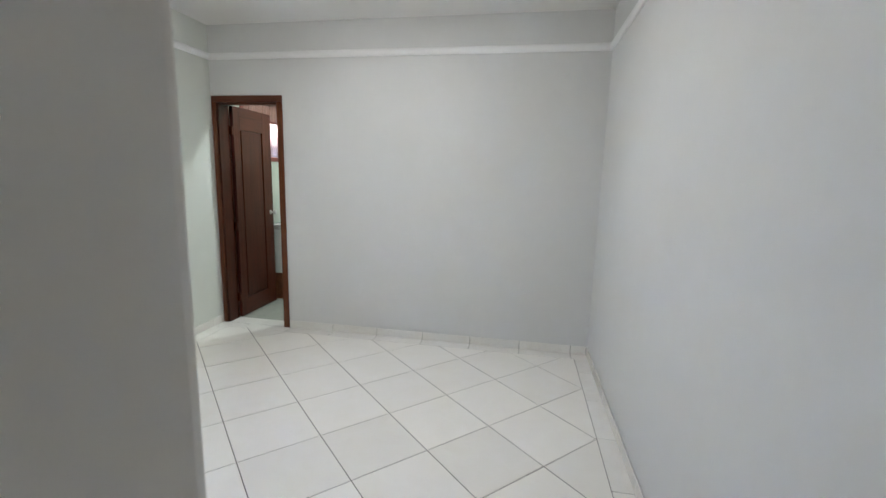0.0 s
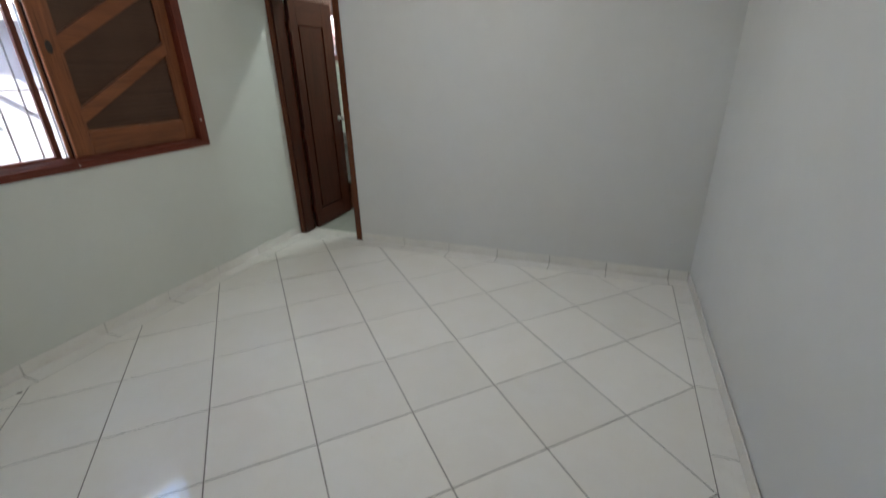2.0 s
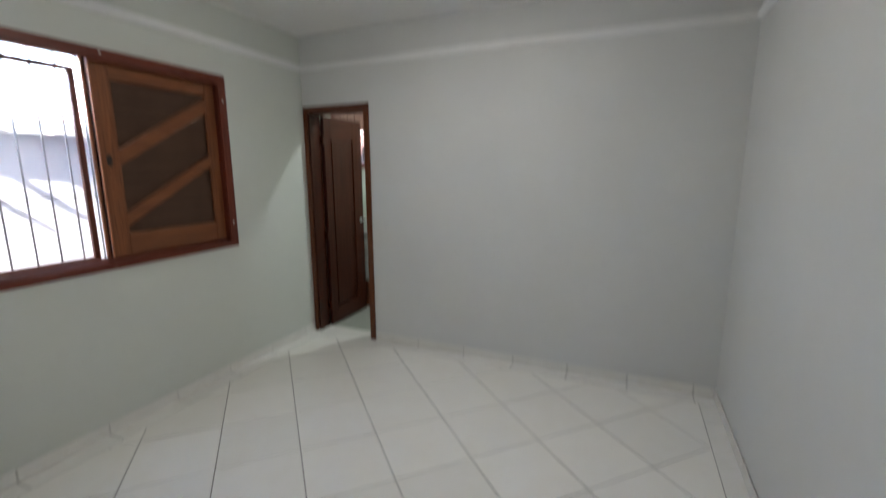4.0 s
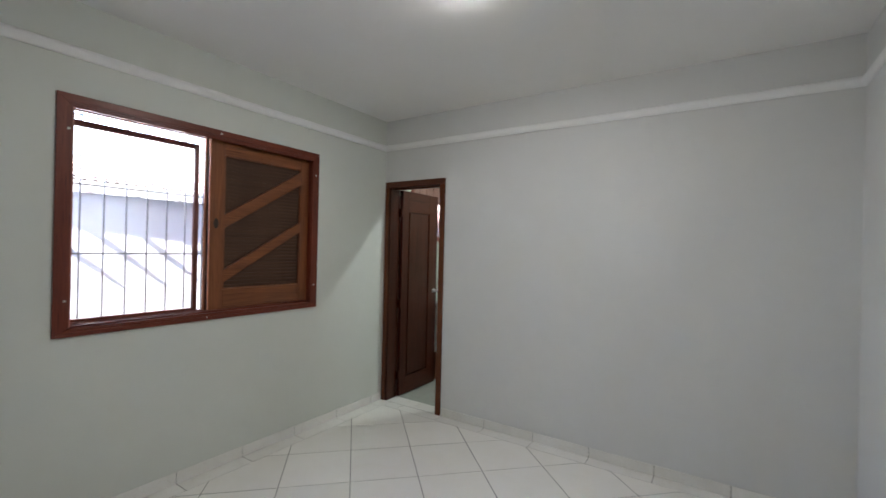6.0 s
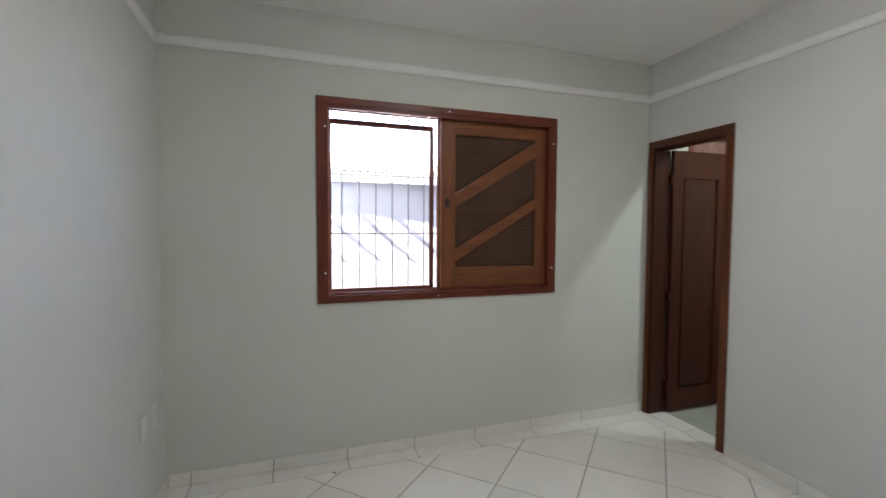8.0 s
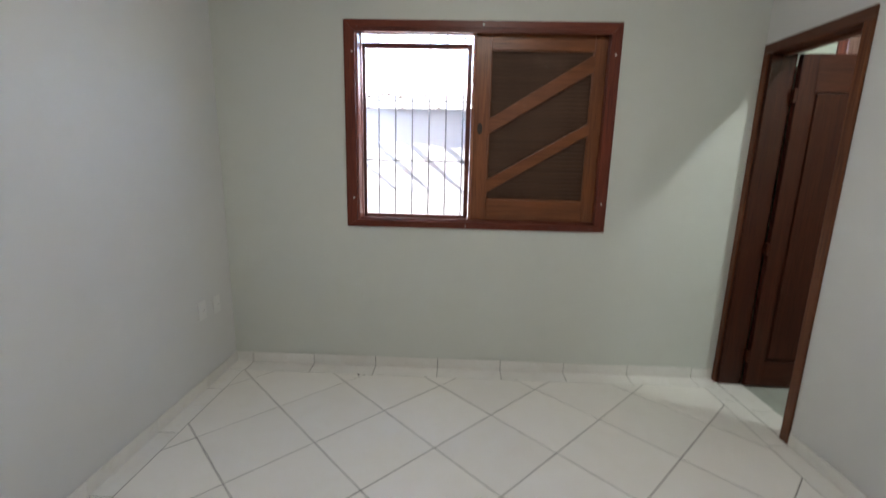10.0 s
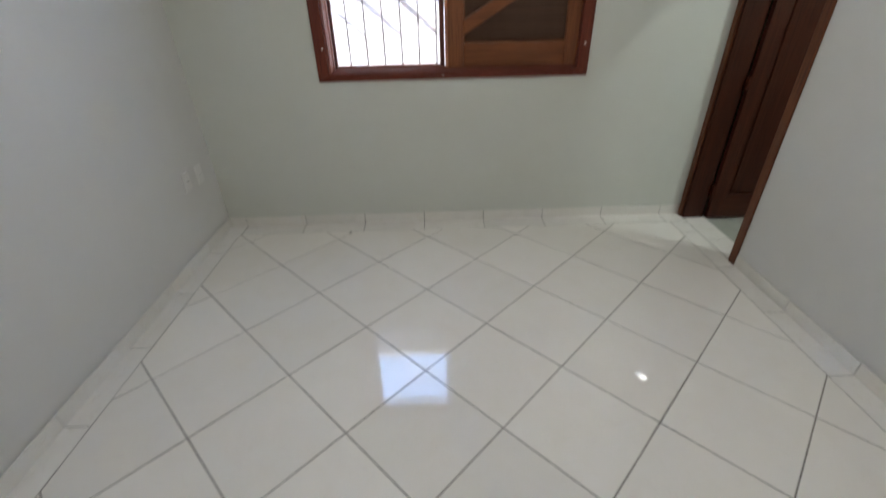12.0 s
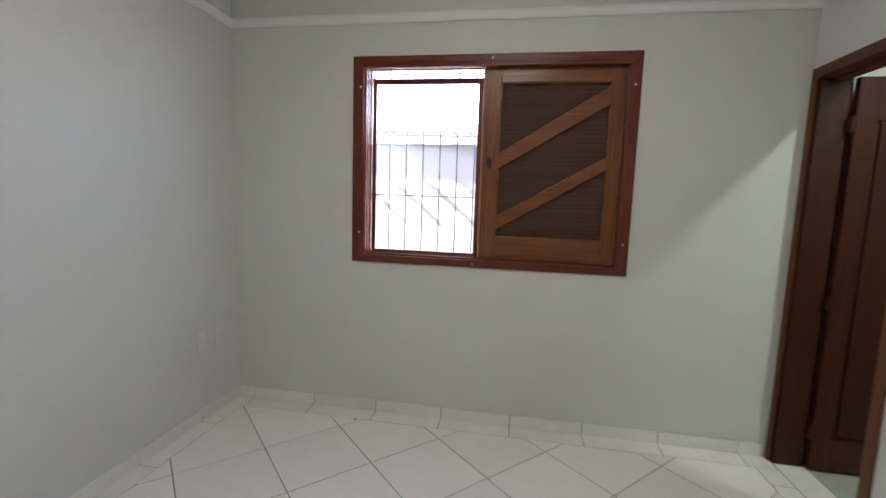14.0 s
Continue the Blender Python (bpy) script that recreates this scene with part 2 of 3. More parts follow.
def sweep(path, profile, bm=None):
    """A profile of (distance from the wall, height) along a plan line, mitred; the room lies to the line's left."""
    bm = bm or bmesh.new()
    rows = []
    for i, p in enumerate(path):
        p = Vector(p)
        ways = []
        if i > 0:
            ways.append((p - Vector(path[i - 1])).normalized())
        if i < len(path) - 1:
            ways.append((Vector(path[i + 1]) - p).normalized())
        norms = [Vector((-w.y, w.x)) for w in ways]
        n = norms[0] if len(norms) == 1 else (norms[0] + norms[1]) / (1 + norms[0].dot(norms[1]))
        rows.append([bm.verts.new((p.x + n.x * d, p.y + n.y * d, z)) for d, z in profile])
    m = len(profile)
    for a, b in zip(rows, rows[1:]):
        for k in range(m):
            bm.faces.new((a[k], a[(k + 1) % m], b[(k + 1) % m], b[k]))
    bm.faces.new(rows[0]), bm.faces.new(rows[-1][::-1])
    bmesh.ops.recalc_face_normals(bm, faces=bm.faces[:])
    return bm


def mesh_of(name, bm, mat):
    me = bpy.data.meshes.new(name)
    bm.to_mesh(me)
    bm.free()
    me.materials.append(mat)
    return me


def part(name, bm, mat, parent=None, label=""):
    ob = new(name, mesh_of(name, bm, mat))
    ob.parent = parent
    return tagged(ob, label) if label else ob


def structure(name, bm, mat, label, category):
    return tagged(part(name, bm, mat), label, category, kind="structure")


def thing(name, label, category, group="", at=(0, 0, 0)):
    e = new(name)
    e.location = at
    return tagged(e, label, category, group)


# ---------------- shell ----------------
WY0, WY1, WZ0, WZ1 = 1.685, 3.345, 1.045, 2.313     # hole for the bedroom window
DX0, DX1, DZ = -2.487, -1.825, 2.160                # hole for the bathroom door
BY0, BY1, BZ0, BZ1 = 4.66, 5.86, 1.63, 2.36         # hole for the bathroom window
WT = ZC + 0.10


def holed_wall(x0, x1, y0, y1, top, hy0, hy1, hz0, hz1, base=-0.15):
    return boxes((x0, x1, y0, hy0, base, top), (x0, x1, hy1, y1, base, top),
                 (x0, x1, hy0, hy1, base, hz0), (x0, x1, hy0, hy1, hz1, top))


structure("wall_west", holed_wall(XO, XW, 0.66, 4.315, WT, WY0, WY1, WZ0, WZ1), WEST,
          "pale greenish white painted wall with a wooden window", "wall")
# Added, unseen: keeps light of the sunlit yard off the wall opposite the window.
structure("wall_unseen", boxes((XO, XW, YB - 0.15, 0.659, -0.15, WT), (XW, -0.08, YB - 0.15, YB, -0.15, WT)), WEST, "unseen plain outer wall beyond the room, added to shade the gap outside", "wall")
structure("wall_north", boxes((DX1, 1.18, YN, YD, -0.15, WT), (DX0, DX1, YN, YD, DZ, WT), (XW, DX0, YN, YD, -0.15, WT)), WALL,
          "plain white painted wall with a doorway in its corner", "wall")
structure("wall_east", boxes((XE, 1.18, YB - 0.15, YN, -0.15, WT)), WALL, "plain white painted wall running on into the passage", "wall")
ws = prism([(XW, 0.60), (-0.08, 0.60), (-0.08, 0.797), (XC - 0.010, 0.797), (XC - 0.020, 0.806), (XC - 0.034, YS), (XW, YS)], "z", -0.15, WT)
structure("wall_south", ws, WALL, "plain white painted wall ending in a rounded corner", "wall")
# Passage wall; its colour carries the warm light of the hall.
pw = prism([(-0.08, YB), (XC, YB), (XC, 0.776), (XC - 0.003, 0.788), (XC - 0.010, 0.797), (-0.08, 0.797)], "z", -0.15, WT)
structure("wall_passage", pw, PASSAGE_LIT, "off-white painted wall along the passage, warm hall light in its colour", "wall")
structure("wall_passage_end", boxes((-0.08, XE, YB - 0.15, YB, -0.15, WT)), WALL, "plain white painted wall closing the passage", "wall")
structure("ceiling", boxes((XW, XE, YS, YN, ZC, ZC + 0.09), (-0.02, XE, YB, YS, ZC, ZC + 0.09)), CEIL, "flat white plastered ceiling", "ceiling")

# picture moulding under the ceiling
prof = [(0, 2.512), (0.010, 2.512), (0.017, 2.519), (0.024, 2.533), (0.026, 2.548), (0.022, 2.560), (0.014, 2.568), (0.008, 2.572), (0, 2.572)]
structure("trim", sweep([(XE, YB + 0.01), (XE, YN), (XW, YN), (XW, YS), (XC - 0.040, YS)], prof), MOULD,
          "thin white plaster moulding running round the walls", "moulding")

# bathroom shell
structure("bath_wall_west", holed_wall(XO, XW, 4.315, BYN + 0.15, WT, BY0, BY1, BZ0, BZ1), BATHTILE, "pale tiled bathroom wall with a small window", "wall")
structure("bath_wall_north", boxes((XW, BXE, BYN, BYN + 0.15, -0.15, WT)), BATHTILE, "pale tiled bathroom wall", "wall")
structure("bath_wall_east", boxes((BXE, BXE + 0.15, YD, BYN, -0.15, WT)), BATHTILE, "pale tiled bathroom wall", "wall")
structure("bath_ceiling", boxes((XW, BXE, YD, BYN, ZC, ZC + 0.09)), CEIL, "flat white bathroom ceiling", "ceiling")
structure("bath_floor", boxes((XW, BXE, YD + 0.012, BYN, -0.12, -0.006)), BATHFLOOR, "grey green tiled bathroom floor", "floor")


# ---------------- window ----------------
def sash_window(y0, y1, z0, z1):
    """Sliding wooden window: outer casing, lining with tracks, one glazed sash and one louvred shutter."""
    zl = z1 + 0.045
    w = structure("window_1", boxes((XO + 0.004, -2.523, y0 - 0.036, y0, z0 - 0.022, zl + 0.020), bevel=0.002), CASING_V,
                  "reddish varnished wooden sliding window with one shutter half drawn", "window")
    # casing boards, 12 mm proud of the wall
    cy0, cy1, cz0, cz1 = 1.657, 3.375, 1.025, 2.316
    xf = -2.506
    part("casing", prism([(cy0, cz1), (cy1, cz1), (y1, z1), (y0, z1)], "x", XW + 0.0005, xf, 0.003), CASING_H, w)
    part("casing", prism([(cy0, cz0), (cy1, cz0), (y1, z0), (y0, z0)], "x", XW + 0.0005, xf, 0.003), CASING_H, w)
    part("casing", prism([(cy0, cz0), (cy0, cz1), (y0, z1), (y0, z0)], "x", XW + 0.0005, xf, 0.003), CASING_V, w)
    part("casing", prism([(cy1, cz0), (cy1, cz1), (y1, z1), (y1, z0)], "x", XW + 0.0005, xf, 0.003), CASING_V, w)
    # beads on the level boards
    for z in (z1 + 0.016, z1 + 0.029):
        part("bead", boxes((xf - 0.002, xf + 0.004, y0 + 0.01, y1 - 0.01, z - 0.004, z + 0.004), bevel=0.002), CASING_H, w)
    for z in (z0 - 0.012, z0 - 0.024):
        part("bead", boxes((xf - 0.002, xf + 0.004, y0 + 0.01, y1 - 0.01, z - 0.003, z + 0.003), bevel=0.0015), CASING_H, w)
    # lining
    part("lining", boxes((XO + 0.004, -2.523, y1, y1 + 0.030, z0 - 0.020, zl + 0.020), bevel=0.002), CASING_V, w)
    part("lining", boxes((XO + 0.004, -2.523, y0, y1, zl, zl + 0.020), bevel=0.002), LINING, w)
    part("lining", boxes((XO + 0.004, -2.523, y0, y1, z0 - 0.020, z0), bevel=0.002), CASING_H, w)
    # tracks; those at the side and head carry window light in their colour
    part("track", boxes((-2.646, -2.616, y0, y0 + 0.020, z0, zl), bevel=0.002), LIT_TRACK, w)
    for x in (-2.536, -2.566, -2.594, -2.655):
        part("track", boxes((x - 0.005, x + 0.005, y0, y0 + 0.014, z0, zl), bevel=0.002), LIT_TRACK, w)
        part("track", boxes((x - 0.005, x + 0.005, y0 + 0.014, y1, z0, z0 + 0.010), bevel=0.002), CASING_H, w)
    for x in (-2.602, -2.655):
        part("track", boxes((x - 0.005, x + 0.005, y0 + 0.014, y1, zl - 0.026, zl - 0.0005), bevel=0.002), LIT_TRACK_H, w)
    # glazed sash
    sx0, sx1 = -2.694, -2.668
    sy0, sy1, sz0, sz1 = 1.730, 2.467, 1.078, 2.222
    s = part("glazed_sash", boxes((sx0, sx1, sy0, sy0 + 0.028, sz0, sz1), bevel=0.003), SASH, w, "dark wooden sash with clear glass")
    part("stile", boxes((sx0, sx1, sy1 - 0.030, sy1, sz0, sz1), bevel=0.003), SASH, s)
    part("rail", boxes((sx0, sx1, sy0 + 0.028, sy1 - 0.030, sz1 - 0.035, sz1), bevel=0.003), CASING_H, s)
    part("rail", boxes((sx0, sx1, sy0 + 0.028, sy1 - 0.030, sz0, sz0 + 0.016), bevel=0.003), CASING_H, s)
    g = part("pane", boxes((-2.683, -2.679, sy0 + 0.026, sy1 - 0.028, sz0 + 0.014, sz1 - 0.033)), GLASS, s, "clear window glass")
    g.visible_shadow = False
    # second sash, slid behind the shutter
    s2 = part("glazed_sash", boxes((-2.646, -2.620, 2.50, 2.53, sz0, sz1), bevel=0.003), SASH, w)
    part("stile", boxes((-2.646, -2.620, 3.27, 3.30, sz0, sz1), bevel=0.003), SASH, s2)
    part("rail", boxes((-2.646, -2.620, 2.53, 3.27, sz1 - 0.035, sz1), bevel=0.003), CASING_H, s2)
    part("rail", boxes((-2.646, -2.620, 2.53, 3.27, sz0, sz0 + 0.03), bevel=0.003), CASING_H, s2)
    g2 = part("pane", boxes((-2.635, -2.631, 2.528, 3.272, sz0 + 0.028, sz1 - 0.033)), GLASS, s2)
    g2.visible_shadow = False
    # shutter
    hx0, hx1 = -2.588, -2.556
    ky0, ky1, kz0, kz1 = 2.585, 3.228, 1.222, 2.162
    sh = part("shutter", boxes((hx0, hx1, 2.486, ky0, z0 + 0.012, zl - 0.006), bevel=0.004), SHUT_V, w, "orange brown louvred shutter with two slanting bars")
    # Edge strips: bounced sun, groove shade and corner highlight are put into their colours.
    part("interlock", boxes((-2.616, -2.600, 2.470, 2.492, z0 + 0.014, zl - 0.008), bevel=0.003), LIT_EDGE, sh, "wooden edge strip with bounced sunlight in its bright orange")
    part("interlock", boxes((-2.600, hx0, 2.484, 2.500, z0 + 0.014, zl - 0.008), bevel=0.001), JAMB, sh)
    part("edge_bead", boxes((hx1 - 0.007, hx1 + 0.003, 2.478, 2.4862, z0 + 0.014, z1 - 0.006), bevel=0.003), LIT_EDGE, sh)
    part("stile", boxes((hx0, hx1, ky1, y1 - 0.001, z0 + 0.012, zl - 0.006), bevel=0.004), SHUT_V, sh)
    part("rail", boxes((hx0, hx1, ky0, ky1, kz1, zl - 0.006), bevel=0.004), SHUT_H, sh)
    part("rail", boxes((hx0, hx1, ky0, ky1, z0 + 0.012, kz0), bevel=0.004), SHUT_H, sh)
    part("slanting_bar", prism([(ky0 - 0.004, 1.643), (ky0 - 0.004, 1.741), (ky1 + 0.004, 2.144), (ky1 + 0.004, 2.036)], "x", hx0 + 0.004, hx1 + 0.001, 0.004), SHUT_H, sh)
    part("slanting_bar", prism([(ky0 - 0.004, 1.262), (ky0 - 0.004, 1.352), (ky1 + 0.004, 1.732), (ky1 + 0.004, 1.652)], "x", hx0 + 0.004, hx1 + 0.001, 0.004), SHUT_H, sh)
    for a, b in (((ky0, kz0), (ky0, kz1)), ((ky1 - 0.008, kz0), (ky1 - 0.008, kz1))):
        part("bead", boxes((hx1 - 0.010, hx1 - 0.002, a[0], a[0] + 0.008, a[1], b[1]), bevel=0.002), SHUT_V, sh)
    for z in (kz0, kz1 - 0.008):
        part("bead", boxes((hx1 - 0.010, hx1 - 0.002, ky0 + 0.008, ky1 - 0.008, z, z + 0.008), bevel=0.002), SHUT_H, sh)
    count = 36
    pitch = (kz1 - kz0) / count
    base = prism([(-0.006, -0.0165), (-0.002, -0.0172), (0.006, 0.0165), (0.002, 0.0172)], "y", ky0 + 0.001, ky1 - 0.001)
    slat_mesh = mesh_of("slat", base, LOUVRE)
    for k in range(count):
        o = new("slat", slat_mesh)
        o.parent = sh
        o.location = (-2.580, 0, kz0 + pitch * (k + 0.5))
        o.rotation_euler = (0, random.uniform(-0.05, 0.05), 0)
    pull = lathe([(0.010, -0.006), (0.016, -0.002), (0.017, 0.002), (0.015, 0.004), (0.010, 0.0015), (0.001, 0.001)], (0, 0, 0), "x", 20)
    bmesh.ops.scale(pull, vec=(1.2, 1.0, 2.1), verts=pull.verts[:])
    bmesh.ops.translate(pull, vec=(hx1, 2.528, 1.680), verts=pull.verts[:])
    part("finger_pull", pull, DARK, sh, "dark oval finger pull")
    for y, z in ((2.527, 2.292), (3.342, 2.13), (3.340, 1.213), (2.452, 1.046), (1.706, 1.218), (1.708, 2.13)):
        part("screw", lathe([(0.0065, -0.001), (0.0065, 0.0015), (0.0045, 0.0028), (0.001, 0.003)], (xf, y, z), "x", 12), BRASS, w, "bright screw head")
    return w


sash_window(1.726, 3.308, 1.071, 2.247)


def grille(y0, y1, z0, z1, first, levels, label):
    """Welded security grille of thin upright bars, fixed outside a window."""
    g = thing("window_grille", label, "grille", at=(-2.75, (y0 + y1) / 2, z0))
    back = Matrix.Translation((2.75, -(y0 + y1) / 2, -z0))

    def add(name, bm):
        bmesh.ops.transform(bm, matrix=back, verts=bm.verts[:])
        part(name, bm, STEEL, g)
    for z in levels:
        add("crossbar", boxes((-2.757, -2.752, y0, y1, z - 0.005, z + 0.005), bevel=0.001))
    y = first
    while y < y1:
        add("bar", lathe([(0.0052, 0), (0.0052, z1 - z0)], (-2.750, y, z0), "z", 8))
        y += 0.1168
    for y in (y0, y1):
        for z in (levels[0], levels[-1]):
            add("bracket", boxes((-2.757, XO, y - 0.006, y + 0.006, z - 0.012, z + 0.012), bevel=0.001))
    return g


grille(1.62, 3.42, 1.02, 2.42, 1.716, (1.045, 1.464, 1.870, 2.272), "thin steel security grille outside the window")
grille(4.60, 5.92, 1.58, 2.46, 4.66, (1.64, 2.02, 2.40), "thin steel security grille outside the bathroom window")

# ---------------- bathroom door ----------------
door = structure("door_1", boxes((-2.466, -2.448, YN + 0.001, YD - 0.001, 0, DZ - 0.021), bevel=0.002), JAMB,
                 "dark reddish wooden panel door standing wide open", "door")
# jambs and head
part("jamb", boxes((DX0 + 0.001, -2.467, YN + 0.001, YD - 0.001, 0, DZ - 0.001)), JAMB, door)
part("jamb", boxes((-1.843, DX1 - 0.001, YN + 0.001, YD - 0.001, 0, DZ - 0.001)), JAMB, door)
part("head", boxes((-2.466, -1.844, YN + 0.001, YD - 0.001, 2.140, DZ - 0.001)), FRAME_X, door)
part("stop", boxes((-1.855, -1.8435, 4.30, 4.345, 0, 2.139), bevel=0.002), FRAME_V, door)
part("stop", boxes((-2.447, -1.856, 4.30, 4.345, 2.127, 2.1395), bevel=0.002), FRAME_X, door)
for yf, yw in ((YN - 0.013, YN - 0.0005), (YD + 0.0005, YD + 0.013)):
    lo, hi = min(yf, yw), max(yf, yw)
    part("casing", boxes((-2.508, -2.466, lo, hi, 0, 2.141), bevel=0.003), FRAME_V, door)
    part("casing", boxes((-1.845, -1.790, lo, hi, 0, 2.141), bevel=0.003), FRAME_V, door)
    part("casing", boxes((-2.508, -1.790, lo, hi, 2.1415, 2.197), bevel=0.003), FRAME_X, door)
# leaf, swung into the bathroom against its west wall
LX0, LX1, LY0, LY1, LZ0, LZ1 = -2.452, -2.414, 4.402, 5.036, 0.010, 2.134
leaf = part("leaf", boxes((LX0, LX1, LY0, LY0 + 0.095, LZ0, LZ1), bevel=0.003), DOOR_V, door, "dark varnished panelled door leaf")
part("stile", boxes((LX0, LX1, LY1 - 0.160, LY1, LZ0, LZ1), bevel=0.003), DOOR_V, leaf)
PY0, PY1, PZ0, PZ1 = LY0 + 0.098, LY1 - 0.160, 0.19, 1.918
for z0, z1 in ((LZ0, PZ0), (PZ1, LZ1)):
    part("rail", boxes((LX0, LX1, LY0 + 0.095, LY1 - 0.160, z0, z1), bevel=0.001), DOOR_H, leaf)
bm = boxes((LX0 + 0.010, LX1 - 0.014, LY0 + 0.095, PY1, PZ0, PZ1))
box(bm, LX0 + 0.006, LX1 - 0.002, PY0 + 0.020, PY1 - 0.028, PZ0 + 0.02, PZ1 - 0.008, bevel=0.005)
part("panel", bm, DOOR_V, leaf, "one tall raised panel")
# Flat dark strip above the panel: a groove's shade, put on as colour.
part("groove", boxes((LX1 - 0.0005, LX1 + 0.0004, PY0 - 0.001, PY0 + 0.012, PZ1 + 0.002, 1.972)), LIPPING, leaf)
part("lipping", boxes((LX0 + 0.001, LX1 - 0.001, LY0 - 0.0028, LY0 - 0.0002, LZ0, LZ1)), LIPPING, leaf, "dark red glossy hinge edge")
for z in (0.22, 0.96, 1.90):
    part("hinge", boxes((-2.4475, -2.416, 4.384, 4.399, z - 0.042, z + 0.042), bevel=0.003), JAMB, leaf, "dark painted hinge")
hz = 1.06
part("rose", lathe([(0.024, 0), (0.024, 0.004), (0.018, 0.008), (0.010, 0.010), (0.010, 0.045)], (LX1 - 0.001, LY1 - 0.055, hz), "x", 20), CHROME, leaf, "chrome handle rose")
part("knob", lathe([(0.010, 0.040), (0.020, 0.044), (0.026, 0.054), (0.024, 0.066), (0.012, 0.072)], (LX1 - 0.001, LY1 - 0.055, hz), "x", 20), CHROME, leaf, "round chrome knob")
part("lock_plate", boxes((LX0 + 0.008, LX1 - 0.008, LY1 + 0.0003, LY1 + 0.002, hz - 0.11, hz + 0.07)), CHROME, leaf)

# bathroom window
bw = structure("window_2", boxes((XO + 0.01, XW + 0.012, BY0, BY0 + 0.05, BZ0, BZ1), bevel=0.003), CASING_V, "small wooden bathroom window over the washstand", "window")
part("window_frame", boxes((XO + 0.01, XW + 0.012, BY1 - 0.05, BY1, BZ0, BZ1), bevel=0.003), CASING_V, bw)
part("window_frame", boxes((XO + 0.01, XW + 0.012, BY0 + 0.05, BY1 - 0.05, BZ1 - 0.05, BZ1), bevel=0.003), CASING_H, bw)
part("window_sill", boxes((XO + 0.01, XW + 0.020, BY0 + 0.05, BY1 - 0.05, BZ0, BZ0 + 0.05), bevel=0.003), CASING_H, bw)
part("transom", boxes((-2.628, -2.590, BY0 + 0.05, BY1 - 0.05, 2.080, 2.105), bevel=0.003), CASING_H, bw)
slat_wide = mesh_of("slat", boxes((-0.008, 0.008, -0.031, 0.031, 0, BZ1 - 0.0505 - 2.1055), bevel=0.002), SLATTED)
for k in range(16):
    o = new("slat", slat_wide)
    o.parent = bw
    o.location = (-2.600 + (k % 2) * 0.004, BY0 + 0.085 + 0.0685 * k, 2.1055)
bg = part("pane", boxes((-2.612, -2.608, BY0 + 0.05, BY1 - 0.05, BZ0 + 0.05, 2.0795)), FROSTED, bw, "frosted glass")
bg.visible_shadow = False

# washstand
vs = thing("washstand", "white washstand with grey stone top and brown base", "washstand", at=(-2.30, 5.5, -0.006))
vm = Matrix.Translation((2.30, -5.5, 0.006))


def stand(name, bm, mat, label=""):
    bmesh.ops.transform(bm, matrix=vm, verts=bm.verts[:])
    part(name, bm, mat, vs, label)


stand("base", boxes((-2.515, -2.12, 5.14, 5.92, -0.006, 0.32), bevel=0.004), SHUT_H, "brown wooden base")
stand("cabinet", boxes((-2.515, -2.08, 5.11, 5.95, 0.3205, 0.845), bevel=0.004), LACQUER, "white lacquered cabinet")
stand("counter", boxes((-2.518, -2.06, 5.095, 5.97, 0.8455, 0.900), bevel=0.006), STONE, "speckled grey stone top")
stand("tap", lathe([(0.022, 0), (0.022, 0.006), (0.012, 0.02), (0.012, 0.13), (0.006, 0.14)], (-2.44, 5.5, 0.9003), "z", 16), CHROME, "chrome tap")


# ---------------- lamps, sockets ----------------
def ceiling_lamp(x, y, z, glow, label):
    """A small round downlight: a white rim flush with the ceiling round a glowing disc."""
    l = thing("ceiling_lamp", label, "lamp", at=(x, y, z))
    part("rim", lathe([(0.067, -0.006), (0.074, -0.008), (0.082, -0.007), (0.086, -0.003), (0.086, -0.0003)], (0, 0, 0), steps=32), PLASTIC, l, "white plastic rim")
    part("diffuser", lathe([(0.001, -0.025), (0.030, -0.0243), (0.050, -0.022), (0.062, -0.0165), (0.0655, -0.010), (0.0658, -0.0065)], (0, 0, 0), steps=32), glow, l, "lit white diffuser")
    return l


ceiling_lamp(-0.69, 2.66, ZC, BULB, "small round white ceiling downlight, switched on")
ceiling_lamp(-1.48, 4.95, ZC, BATHBULB, "small round white bathroom downlight, switched on")


def socket(x, z):
    s = thing("wall_socket", "white plastic electrical socket plate on the white wall", "socket", "sockets on the wall", (x, YS, z))
    part("plate", boxes((-0.038, 0.038, 0.0003, 0.008, -0.058, 0.058), bevel=0.003), PLASTIC, s)
    part("insert", boxes((-0.022, 0.022, 0.0083, 0.011, -0.022, 0.022), bevel=0.0012), PLASTIC, s)
    for dx in (-0.009, 0.009):
        part("hole", lathe([(0.0024, 0.0), (0.0024, 0.0006)], (dx, 0.0111, 0), "y", 10), DARK, s)


socket(-2.155, 0.515)
socket(-2.315, 0.503)

# ---------------- outside ----------------
structure("ground", boxes((-300, 300, -300, 300, -0.60, -0.151)), CONCRETE, "pale concrete yard", "ground")
structure("roof_slab", boxes((XO, 1.18, YB - 0.15, BYN + 0.15, WT + 0.001, WT + 0.03)), CONCRETE, "rendered roof slab of the house", "roof")


